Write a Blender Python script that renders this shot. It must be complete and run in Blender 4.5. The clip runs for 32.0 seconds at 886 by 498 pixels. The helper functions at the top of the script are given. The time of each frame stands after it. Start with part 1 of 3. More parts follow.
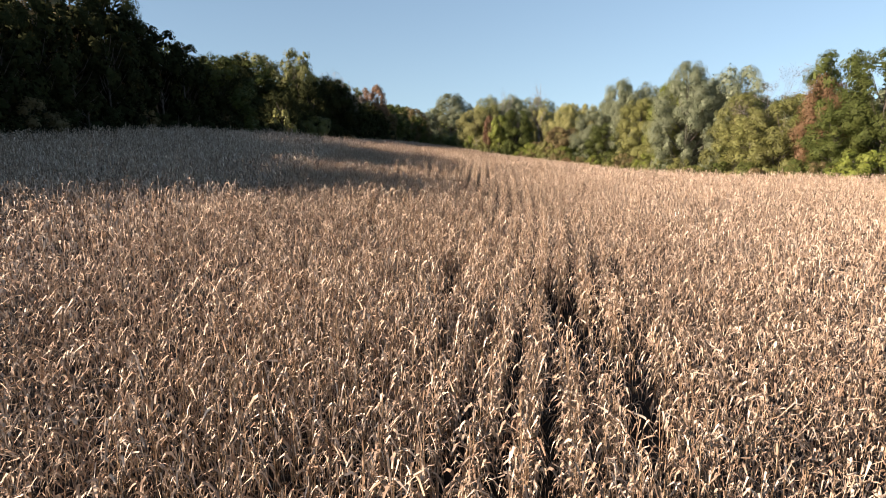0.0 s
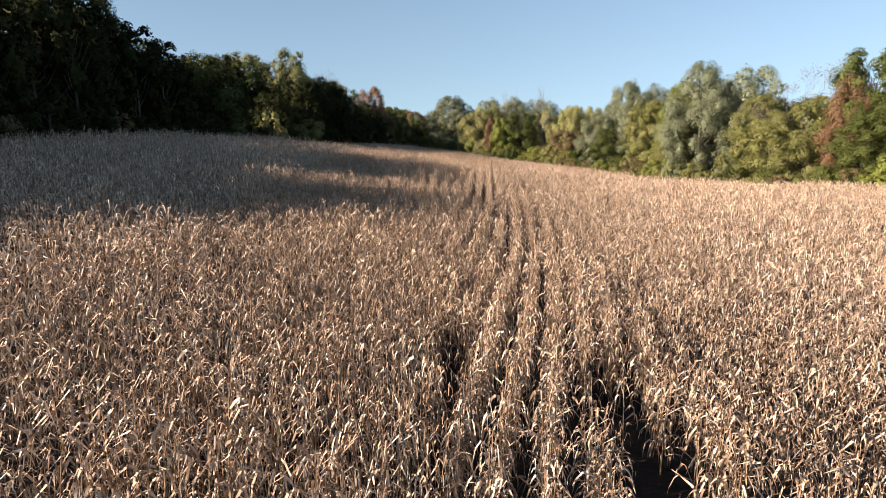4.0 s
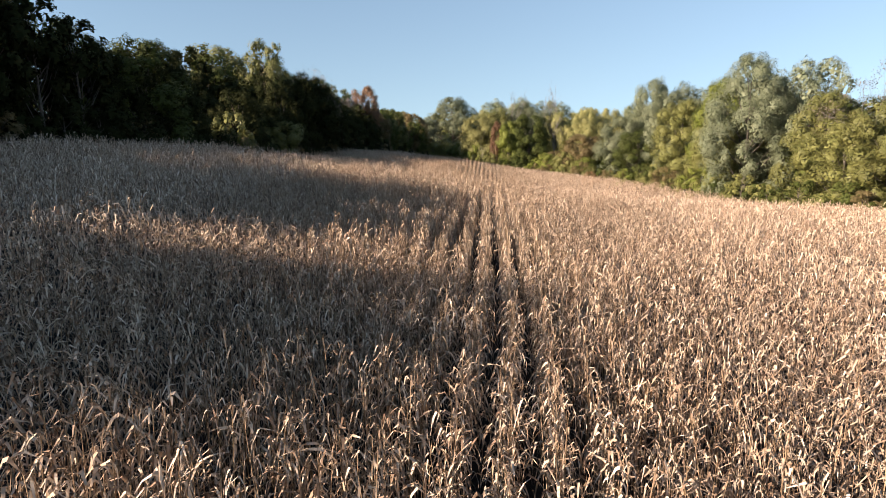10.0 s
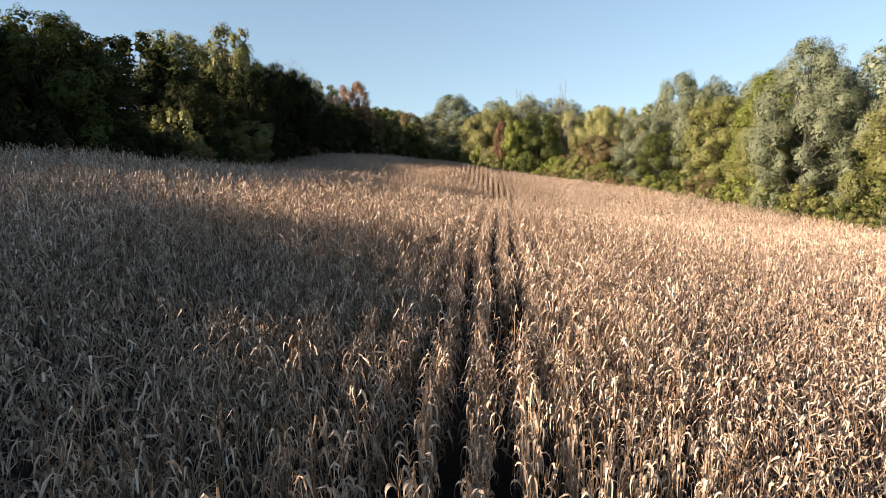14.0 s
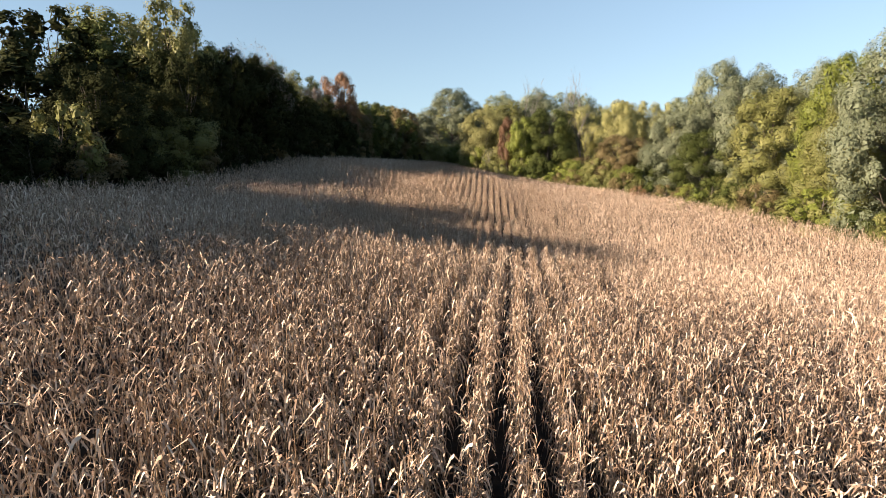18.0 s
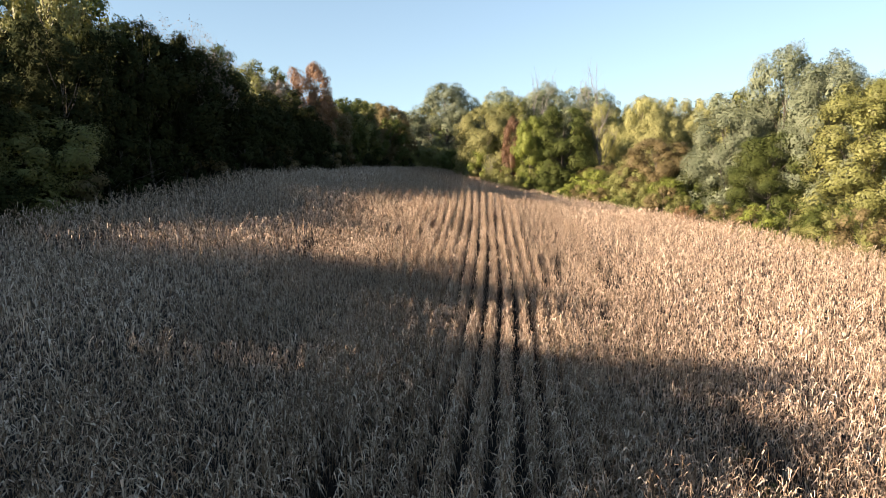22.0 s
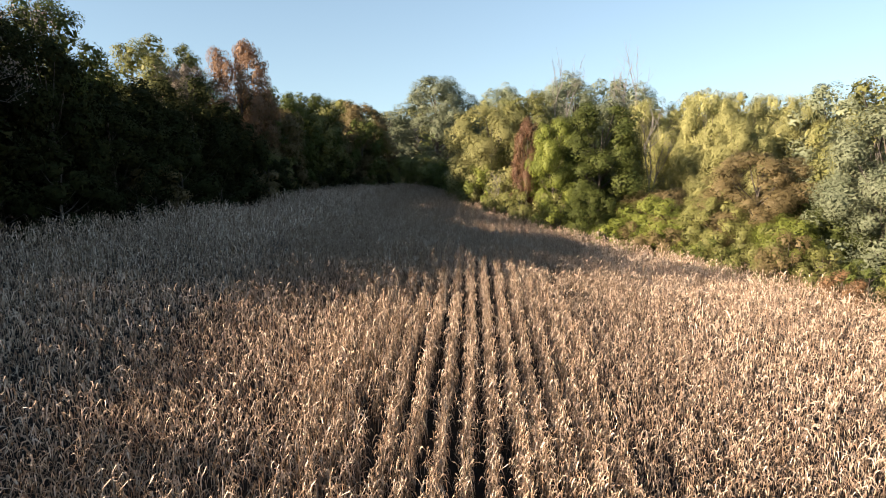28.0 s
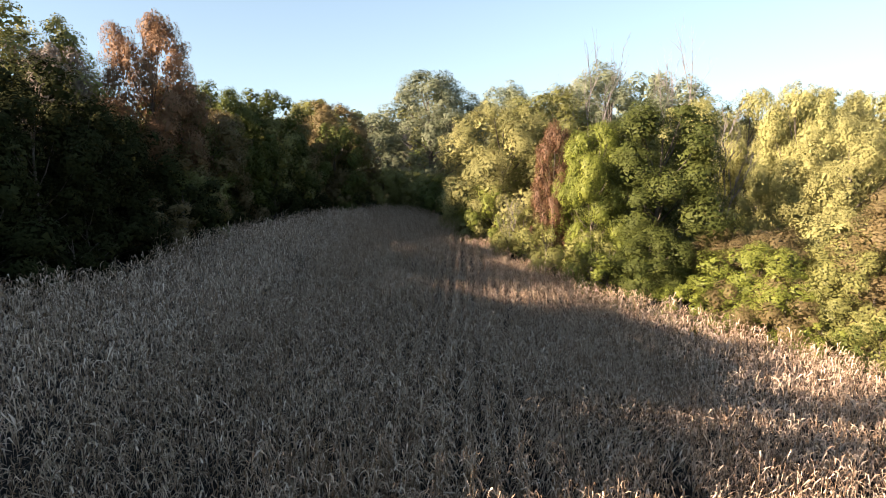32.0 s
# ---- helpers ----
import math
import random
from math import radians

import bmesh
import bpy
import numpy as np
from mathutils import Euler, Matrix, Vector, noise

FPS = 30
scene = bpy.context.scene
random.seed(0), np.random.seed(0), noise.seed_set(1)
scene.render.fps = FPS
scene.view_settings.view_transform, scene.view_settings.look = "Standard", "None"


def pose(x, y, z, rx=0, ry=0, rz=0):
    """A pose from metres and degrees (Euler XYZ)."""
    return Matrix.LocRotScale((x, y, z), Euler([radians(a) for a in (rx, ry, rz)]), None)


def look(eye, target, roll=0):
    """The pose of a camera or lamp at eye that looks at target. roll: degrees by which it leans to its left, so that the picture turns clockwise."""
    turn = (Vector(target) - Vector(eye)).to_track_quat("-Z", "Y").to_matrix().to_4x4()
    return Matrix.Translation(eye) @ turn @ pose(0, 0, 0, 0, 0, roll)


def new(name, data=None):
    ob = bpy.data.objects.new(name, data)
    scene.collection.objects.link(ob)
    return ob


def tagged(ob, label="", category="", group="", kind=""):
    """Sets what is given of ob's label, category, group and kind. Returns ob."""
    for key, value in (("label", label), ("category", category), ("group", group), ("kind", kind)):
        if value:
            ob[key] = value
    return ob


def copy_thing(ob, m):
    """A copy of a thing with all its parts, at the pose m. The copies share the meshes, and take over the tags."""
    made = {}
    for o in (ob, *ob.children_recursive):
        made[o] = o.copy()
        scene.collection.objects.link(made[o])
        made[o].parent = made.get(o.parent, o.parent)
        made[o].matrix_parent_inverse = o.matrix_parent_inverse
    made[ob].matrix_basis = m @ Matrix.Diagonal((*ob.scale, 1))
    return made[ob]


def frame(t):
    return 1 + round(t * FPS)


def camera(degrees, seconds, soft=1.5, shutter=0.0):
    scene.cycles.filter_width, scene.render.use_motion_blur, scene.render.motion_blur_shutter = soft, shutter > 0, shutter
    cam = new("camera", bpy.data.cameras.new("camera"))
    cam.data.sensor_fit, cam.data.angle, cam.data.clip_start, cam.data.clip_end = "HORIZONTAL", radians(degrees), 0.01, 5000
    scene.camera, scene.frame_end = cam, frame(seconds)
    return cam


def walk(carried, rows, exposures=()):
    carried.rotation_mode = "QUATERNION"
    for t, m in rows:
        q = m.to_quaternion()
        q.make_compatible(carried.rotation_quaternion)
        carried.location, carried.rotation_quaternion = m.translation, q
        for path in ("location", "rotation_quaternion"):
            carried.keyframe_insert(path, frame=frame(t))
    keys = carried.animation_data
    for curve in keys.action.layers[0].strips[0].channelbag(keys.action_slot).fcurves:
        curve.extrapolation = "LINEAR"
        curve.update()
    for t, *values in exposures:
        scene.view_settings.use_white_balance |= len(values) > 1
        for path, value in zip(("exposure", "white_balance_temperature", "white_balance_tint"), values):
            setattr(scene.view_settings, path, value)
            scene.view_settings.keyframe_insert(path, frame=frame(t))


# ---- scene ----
cam = camera(70, 32.0, soft=0.6)
# seconds, x, y, z, turn, tilt
PATH = [
    (0.0, 0.000, 0.000, 7.171, 1.681, 77.977),
    (1.0, -0.024, 1.158, 7.146, 1.703, 78.046),
    (2.0, -0.034, 2.805, 7.148, 1.723, 78.121),
    (3.0, -0.060, 4.854, 7.148, 1.716, 78.179),
    (4.0, -0.159, 7.193, 7.165, 1.695, 78.224),
    (5.0, -0.305, 9.861, 7.190, 1.679, 78.272),
    (6.0, -0.441, 12.888, 7.183, 1.694, 78.332),
    (7.0, -0.477, 16.271, 7.105, 1.740, 78.399),
    (8.0, -0.489, 19.989, 7.011, 1.804, 78.469),
    (9.0, -0.501, 23.871, 6.941, 1.843, 78.502),
    (10.0, -0.567, 27.766, 6.922, 1.846, 78.537),
    (11.0, -0.616, 32.058, 6.896, 1.874, 78.557),
    (12.0, -0.653, 36.653, 6.824, 1.901, 78.579),
    (13.0, -0.633, 41.419, 6.762, 1.910, 78.593),
    (14.0, -0.564, 46.271, 6.750, 1.916, 78.559),
    (15.0, -0.439, 51.199, 6.799, 1.930, 78.491),
    (16.0, -0.362, 56.181, 6.827, 1.974, 78.398),
    (17.0, -0.342, 61.427, 6.849, 1.994, 78.302),
    (18.0, -0.446, 67.020, 6.872, 1.971, 78.221),
    (19.0, -0.568, 72.982, 6.901, 1.900, 78.152),
    (20.0, -0.619, 78.993, 6.989, 1.808, 78.118),
    (21.0, -0.632, 84.926, 7.077, 1.711, 78.068),
    (22.0, -0.654, 90.725, 7.132, 1.634, 78.021),
    (23.0, -0.707, 96.456, 7.161, 1.548, 78.025),
    (24.0, -0.729, 102.393, 7.148, 1.443, 78.059),
    (25.0, -0.695, 108.287, 7.067, 1.365, 78.085),
    (26.0, -0.655, 114.115, 6.996, 1.279, 78.111),
    (27.0, -0.657, 119.922, 6.969, 1.158, 78.143),
    (28.0, -0.694, 125.881, 6.995, 1.056, 78.179),
    (29.0, -0.739, 131.963, 7.059, 0.990, 78.226),
    (30.0, -0.771, 138.005, 7.111, 0.906, 78.273),
    (31.0, -0.812, 144.011, 7.156, 0.821, 78.328),
    (32.0, -0.883, 149.991, 7.165, 0.711, 78.362),
]
walk(cam, [(t, pose(x, y, z, tilt, 0, turn)) for t, x, y, z, turn, tilt in PATH],
     [(0.0, 1.56, 6750, 15), (8.0, 1.62, 6800, 15), (14.0, 1.72, 6900, 15), (19.0, 1.76, 7000, 14), (22.0, 2.02, 7100, 14), (25.0, 1.96, 7100, 14), (29.0, 1.92, 7100, 13), (32.0, 2.25, 7450, 17)])

# ---- daylight ----
SUN_EL, SUN_AZ = 22.0, 203.0  # height of the sun and the side it stands on, counted from +x towards +y
sun_way = Vector((math.cos(radians(SUN_AZ)) * math.cos(radians(SUN_EL)),
                  math.sin(radians(SUN_AZ)) * math.cos(radians(SUN_EL)), math.sin(radians(SUN_EL))))
world = bpy.data.worlds.new("sky")
scene.world = world
world.use_nodes = True
wn = world.node_tree
wn.nodes.clear()
sky = wn.nodes.new("ShaderNodeTexSky")
sky.sky_type = "NISHITA"
sky.sun_disc = False
sky.sun_elevation = radians(SUN_EL)
sky.sun_rotation = radians(90.0 - SUN_AZ)
sky.altitude = 1500
sky.air_density, sky.dust_density, sky.ozone_density = 1.0, 0.0, 0.2
sky_bg = wn.nodes.new("ShaderNodeBackground")
sky_bg.inputs["Strength"].default_value = 0.053
sky_out = wn.nodes.new("ShaderNodeOutputWorld")
sky_way, sky_lift = wn.nodes.new("ShaderNodeTexCoord"), wn.nodes.new("ShaderNodeVectorMath")
sky_lift.operation = "MULTIPLY_ADD"
sky_lift.inputs[1].default_value = (1, 1, 0.55)
sky_lift.inputs[2].default_value = (0, 0, 0.125)      # the haze of the lowest sky lies behind the woods
wn.links.new(sky_way.outputs["Generated"], sky_lift.inputs[0])
wn.links.new(sky_lift.outputs[0], sky.inputs["Vector"])
sky_tint = wn.nodes.new("ShaderNodeMix")
sky_tint.data_type, sky_tint.blend_type = "RGBA", "MULTIPLY"
sky_tint.inputs[0].default_value = 1.0
sky_tint.inputs[7].default_value = (0.93, 1.005, 1.01, 1)
wn.links.new(sky.outputs[0], sky_tint.inputs[6])
wn.links.new(sky_tint.outputs[2], sky_bg.inputs[0])
wn.links.new(sky_bg.outputs[0], sky_out.inputs[0])
sun = new("sun", bpy.data.lights.new("sun", "SUN"))
sun.data.energy, sun.data.angle, sun.data.color = 5.0, radians(0.55), (1.0, 0.86, 0.74)
sun.matrix_world = look(sun_way * 200, (0, 0, 0))

# ---- materials ----
def tree_of(name):
    mat = bpy.data.materials.new(name)
    mat.use_nodes = True
    nt = mat.node_tree
    nt.nodes.clear()
    return mat, nt, nt.nodes.new("ShaderNodeOutputMaterial")


def ramp_of(nt, fac, stops):
    r = nt.nodes.new("ShaderNodeValToRGB")
    el = r.color_ramp.elements
    while len(el) < len(stops):
        el.new(0.5)
    for e, (p, c) in zip(el, stops):
        e.position, e.color = p, (*c, 1)
    nt.links.new(fac, r.inputs[0])
    return r.outputs[0]


def noise_of(nt, scale, detail=3.0, rough=0.6):
    geo = nt.nodes.new("ShaderNodeTexCoord")
    n = nt.nodes.new("ShaderNodeTexNoise")
    n.inputs["Scale"].default_value, n.inputs["Detail"].default_value = scale, detail
    n.inputs["Roughness"].default_value = rough
    nt.links.new(geo.outputs["Object"], n.inputs["Vector"])
    return n.outputs["Fac"]


def mixed(nt, a, b, fac, kind="MIX"):
    m = nt.nodes.new("ShaderNodeMix")
    m.data_type, m.blend_type = "RGBA", kind
    for sock, v in ((m.inputs[0], fac), (m.inputs[6], a), (m.inputs[7], b)):
        if isinstance(v, (int, float)):
            sock.default_value = v
        elif isinstance(v, tuple):
            sock.default_value = (*v, 1)
        else:
            nt.links.new(v, sock)
    return m.outputs[2]


def leaf_mat(name, stops, through_share=0.3, rough=0.55, wide=0.06, spread=0.35, gloss=0.35):
    """Thin dry or green leaves: each leaf takes its own colour, drifting slowly over the plant."""
    mat, nt, out = tree_of(name)
    geo = nt.nodes.new("ShaderNodeNewGeometry")
    info = nt.nodes.new("ShaderNodeObjectInfo")
    add = nt.nodes.new("ShaderNodeMath")
    add.operation = "MULTIPLY_ADD"
    nt.links.new(noise_of(nt, wide, 4.0), add.inputs[0])
    add.inputs[1].default_value = 1.0 - spread
    mul = nt.nodes.new("ShaderNodeMath")
    mul.operation = "MULTIPLY"
    nt.links.new(geo.outputs["Random Per Island"], mul.inputs[0])
    mul.inputs[1].default_value = spread
    nt.links.new(mul.outputs[0], add.inputs[2])
    col = ramp_of(nt, add.outputs[0], stops)
    hsv = nt.nodes.new("ShaderNodeHueSaturation")
    val = nt.nodes.new("ShaderNodeMapRange")
    val.inputs[3].default_value, val.inputs[4].default_value = 0.82, 1.18
    nt.links.new(info.outputs["Random"], val.inputs[0])
    nt.links.new(val.outputs[0], hsv.inputs["Value"])
    nt.links.new(col, hsv.inputs["Color"])
    col = hsv.outputs[0]
    bs = nt.nodes.new("ShaderNodeBsdfPrincipled")
    bs.inputs["Roughness"].default_value = rough
    bs.inputs["Specular IOR Level"].default_value = gloss
    nt.links.new(col, bs.inputs["Base Color"])
    tr = nt.nodes.new("ShaderNodeBsdfTranslucent")
    nt.links.new(col, tr.inputs["Color"])
    mx = nt.nodes.new("ShaderNodeMixShader")
    mx.inputs[0].default_value = through_share
    nt.links.new(bs.outputs[0], mx.inputs[1])
    nt.links.new(tr.outputs[0], mx.inputs[2])
    nt.links.new(mx.outputs[0], out.inputs[0])
    return mat


def solid_mat(name, stops, scale=3.0, rough=0.9, bump=0.3, fine=30.0):
    mat, nt, out = tree_of(name)
    bs = nt.nodes.new("ShaderNodeBsdfPrincipled")
    bs.inputs["Roughness"].default_value = rough
    bs.inputs["Specular IOR Level"].default_value = 0.2
    col = ramp_of(nt, noise_of(nt, scale, 5.0), stops)
    dirt = noise_of(nt, fine, 4.0)
    col = mixed(nt, col, ramp_of(nt, dirt, [(0.3, (0.55, 0.55, 0.55)), (0.7, (1.2, 1.2, 1.2))]), 0.8, "MULTIPLY")
    nt.links.new(col, bs.inputs["Base Color"])
    bp = nt.nodes.new("ShaderNodeBump")
    bp.inputs["Strength"].default_value, bp.inputs["Distance"].default_value = bump, 0.05
    nt.links.new(dirt, bp.inputs["Height"])
    nt.links.new(bp.outputs[0], bs.inputs["Normal"])
    nt.links.new(bs.outputs[0], out.inputs[0])
    return mat


M_CORN = leaf_mat("dry_corn_leaf", [(0.22, (0.135, 0.083, 0.052)), (0.40, (0.310, 0.214, 0.143)), (0.58, (0.480, 0.360, 0.252)), (0.78, (0.620, 0.494, 0.372))], 0.08, 0.65, 1.7, 0.5, 0.15)
M_STALK = leaf_mat("dry_corn_stalk", [(0.2, (0.15, 0.092, 0.048)), (0.8, (0.30, 0.205, 0.118))], 0.0, 0.6, 3.0, 0.6)
M_HUSK = leaf_mat("corn_husk", [(0.2, (0.32, 0.24, 0.15)), (0.8, (0.46, 0.37, 0.25))], 0.1, 0.6, 3.0, 0.6)
# soil brown taken down to near-black to stand in for shade between the rows
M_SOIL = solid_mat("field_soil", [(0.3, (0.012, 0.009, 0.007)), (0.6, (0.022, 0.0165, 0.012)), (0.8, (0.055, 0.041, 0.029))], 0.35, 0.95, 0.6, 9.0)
M_BARK = solid_mat("bark", [(0.3, (0.055, 0.045, 0.035)), (0.7, (0.16, 0.135, 0.11))], 2.0, 0.9, 0.8, 14.0)
M_PALEBARK = solid_mat("weathered_bark", [(0.3, (0.15, 0.13, 0.115)), (0.7, (0.30, 0.275, 0.25))], 2.0, 0.85, 0.5, 14.0)
LEAF = {
    "green": leaf_mat("green_leaf", [(0.2, (0.037, 0.053, 0.014)), (0.6, (0.081, 0.094, 0.023)), (0.9, (0.149, 0.145, 0.039))], 0.14, 0.6, 0.25, 0.16, 0.10),
    # near-black: the left wood's shade is put into this leaf colour
    "dark": leaf_mat("shadowed_leaf", [(0.2, (0.0153, 0.0201, 0.0071)), (0.6, (0.0295, 0.0330, 0.0118)), (0.9, (0.0614, 0.0566, 0.0212))], 0.05, 0.8, 0.25, 0.4, 0.03),
    "silver": leaf_mat("silver_leaf", [(0.2, (0.108, 0.125, 0.066)), (0.6, (0.170, 0.187, 0.108)), (0.9, (0.246, 0.257, 0.160))], 0.16, 0.6, 0.25, 0.16, 0.18),
    "olive": leaf_mat("olive_leaf", [(0.2, (0.102, 0.109, 0.030)), (0.6, (0.177, 0.174, 0.055)), (0.9, (0.255, 0.233, 0.084))], 0.16, 0.5, 0.25, 0.16, 0.18),
    "lime": leaf_mat("lime_leaf", [(0.2, (0.090, 0.113, 0.021)), (0.6, (0.162, 0.182, 0.034)), (0.9, (0.234, 0.235, 0.061))], 0.16, 0.5, 0.25, 0.16, 0.18),
    "yellow": leaf_mat("yellow_leaf", [(0.2, (0.204, 0.202, 0.074)), (0.6, (0.287, 0.272, 0.105)), (0.9, (0.370, 0.336, 0.146))], 0.16, 0.6, 0.25, 0.16, 0.12),
    "rust": leaf_mat("rust_leaf", [(0.2, (0.144, 0.082, 0.041)), (0.6, (0.205, 0.123, 0.063)), (0.9, (0.253, 0.171, 0.089))], 0.30, 0.55, 0.25, 0.16, 0.18),
    "russet": leaf_mat("russet_leaf", [(0.2, (0.165, 0.092, 0.050)), (0.6, (0.222, 0.132, 0.074)), (0.9, (0.270, 0.180, 0.106))], 0.30, 0.55, 0.25, 0.16, 0.18),
    "brown": leaf_mat("brown_leaf", [(0.2, (0.098, 0.076, 0.032)), (0.6, (0.174, 0.132, 0.060)), (0.9, (0.254, 0.208, 0.086))], 0.30, 0.55, 0.25, 0.16, 0.18),
    "red": leaf_mat("red_leaf", [(0.2, (0.116, 0.059, 0.031)), (0.6, (0.171, 0.089, 0.044)), (0.9, (0.205, 0.130, 0.059))], 0.3, 0.55, 0.25, 0.5),
    "grey": leaf_mat("faded_leaf", [(0.2, (0.148, 0.115, 0.087)), (0.6, (0.221, 0.180, 0.139)), (0.9, (0.277, 0.240, 0.184))], 0.3, 0.6, 0.25, 0.5),
}

# ---- the land ----
CORN_H = 2.2
Y_KNOTS = [-60, 0, 20, 50, 75, 90, 105, 122, 135, 150, 163, 172, 187, 203, 216, 240, 300, 400]
CREST = [2.5, 2.6, 2.7, 2.8, 2.6, 1.7, -0.4, -1.8, -1.8, -1.2, -1.0, -1.6, -3.2, -3.8, -4.5, -5.3, -6.5, -7.0]
RISE_LEFT = [.08, .08, .09, .125, .14, .16, .15, .14, .13, .12, .12, .12, .12, .12, .10, .06, .03, .0]
FALL_RIGHT = [.05, .05, .06, .075, .09, .12, .13, .13, .13, .16, .17, .17, .15, .13, .10, .05, .02, .0]


def along(y, knots):
    return sum(np.interp(y + o, Y_KNOTS, knots) * w for o, w in zip((-8, -4, 0, 4, 8), (.1, .2, .4, .2, .1)))


def land(x, y):
    """The height of the soil."""
    x, y = np.asarray(x, float), np.asarray(y, float)
    side = np.where(x < 0, along(y, RISE_LEFT), along(y, FALL_RIGHT))
    roll = 0.10 * np.sin(x * 0.31 + y * 0.07) * np.sin(y * 0.19 - x * 0.05)
    return along(y, CREST) - side * 26 * np.tanh(x / 26) - CORN_H + roll


LEFT_Y, LEFT_X = [-10, 60, 100, 120, 140, 160, 176, 188, 212, 232, 242], [-46, -41, -35, -32, -29.5, -26.5, -23.5, -21, -20.5, -16, -8]
RIGHT_Y, RIGHT_X = [-10, 60, 100, 116, 130, 145, 160, 172, 183, 190, 197, 207, 225, 242], [54, 53, 49, 47, 44, 39.5, 34, 28.5, 22.5, 18, 10.5, 5, 1, -4]


def left_edge(y):
    return np.interp(y, LEFT_Y, LEFT_X)


def right_edge(y):
    return np.interp(y, RIGHT_Y, RIGHT_X)


def np_mesh(name, verts, quads, tris, mats, quad_mat=None, tri_mat=None):
    me = bpy.data.meshes.new(name)
    verts = np.asarray(verts, np.float32)
    nq, nt_ = len(quads), len(tris)
    me.vertices.add(len(verts))
    me.vertices.foreach_set("co", verts.ravel())
    loops = np.concatenate([np.asarray(quads, np.int32).ravel(), np.asarray(tris, np.int32).ravel()])
    me.loops.add(len(loops))
    me.loops.foreach_set("vertex_index", loops)
    me.polygons.add(nq + nt_)
    starts = np.concatenate([np.arange(nq) * 4, nq * 4 + np.arange(nt_) * 3]).astype(np.int32)
    me.polygons.foreach_set("loop_start", starts)
    for m in mats:
        me.materials.append(m)
    if quad_mat is not None:
        me.polygons.foreach_set("material_index", np.concatenate([quad_mat, tri_mat]).astype(np.int32))
    me.update(calc_edges=True)
    return me


def ground():
    xs = np.unique(np.concatenate([np.linspace(-2500, -130, 16), np.linspace(-130, -60, 15), np.arange(-60, 66, 2.5), np.linspace(66, 140, 15), np.linspace(140, 2500, 16)]))
    ys = np.unique(np.concatenate([np.linspace(-2500, -60, 14), np.arange(-60, 262, 2.5), np.linspace(262, 420, 30), np.linspace(420, 3500, 18)]))
    gx, gy = np.meshgrid(xs, ys)
    v = np.stack([gx.ravel(), gy.ravel(), land(gx, gy).ravel()], 1)
    w, h = len(xs), len(ys)
    i = (np.arange(h - 1)[:, None] * w + np.arange(w - 1)[None, :]).ravel()
    q = np.stack([i, i + 1, i + w + 1, i + w], 1)
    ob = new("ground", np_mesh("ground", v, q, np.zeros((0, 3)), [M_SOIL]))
    return tagged(ob, "bare brown field soil with scattered crop litter, darkened by painted row shade", "ground", kind="structure")


ground()


def part(name, me, parent, label=""):
    ob = new(name, me)
    ob.parent = parent
    return tagged(ob, label)

# ---- the maize ----
ROW_GAP = 0.76
# how far the drilled rows swing to the right, per metre along the field
SWING_Y = [-12, 10, 20, 28, 36, 44, 54, 66, 78, 90, 105, 118, 128, 138, 148, 158, 170, 250]
SWING = [.105, .128, .154, .143, .089, .058, .036, .035, .062, .086, .083, .071, .050, .039, .036, .028, .024, .020]
ROW_Y = np.arange(-14, 252, 0.5)
ROW_X = np.cumsum(np.interp(ROW_Y, SWING_Y, SWING)) * 0.5


def row_line(y):
    """Sideways place of the first row at y."""
    return np.interp(y, ROW_Y, ROW_X) - 0.18


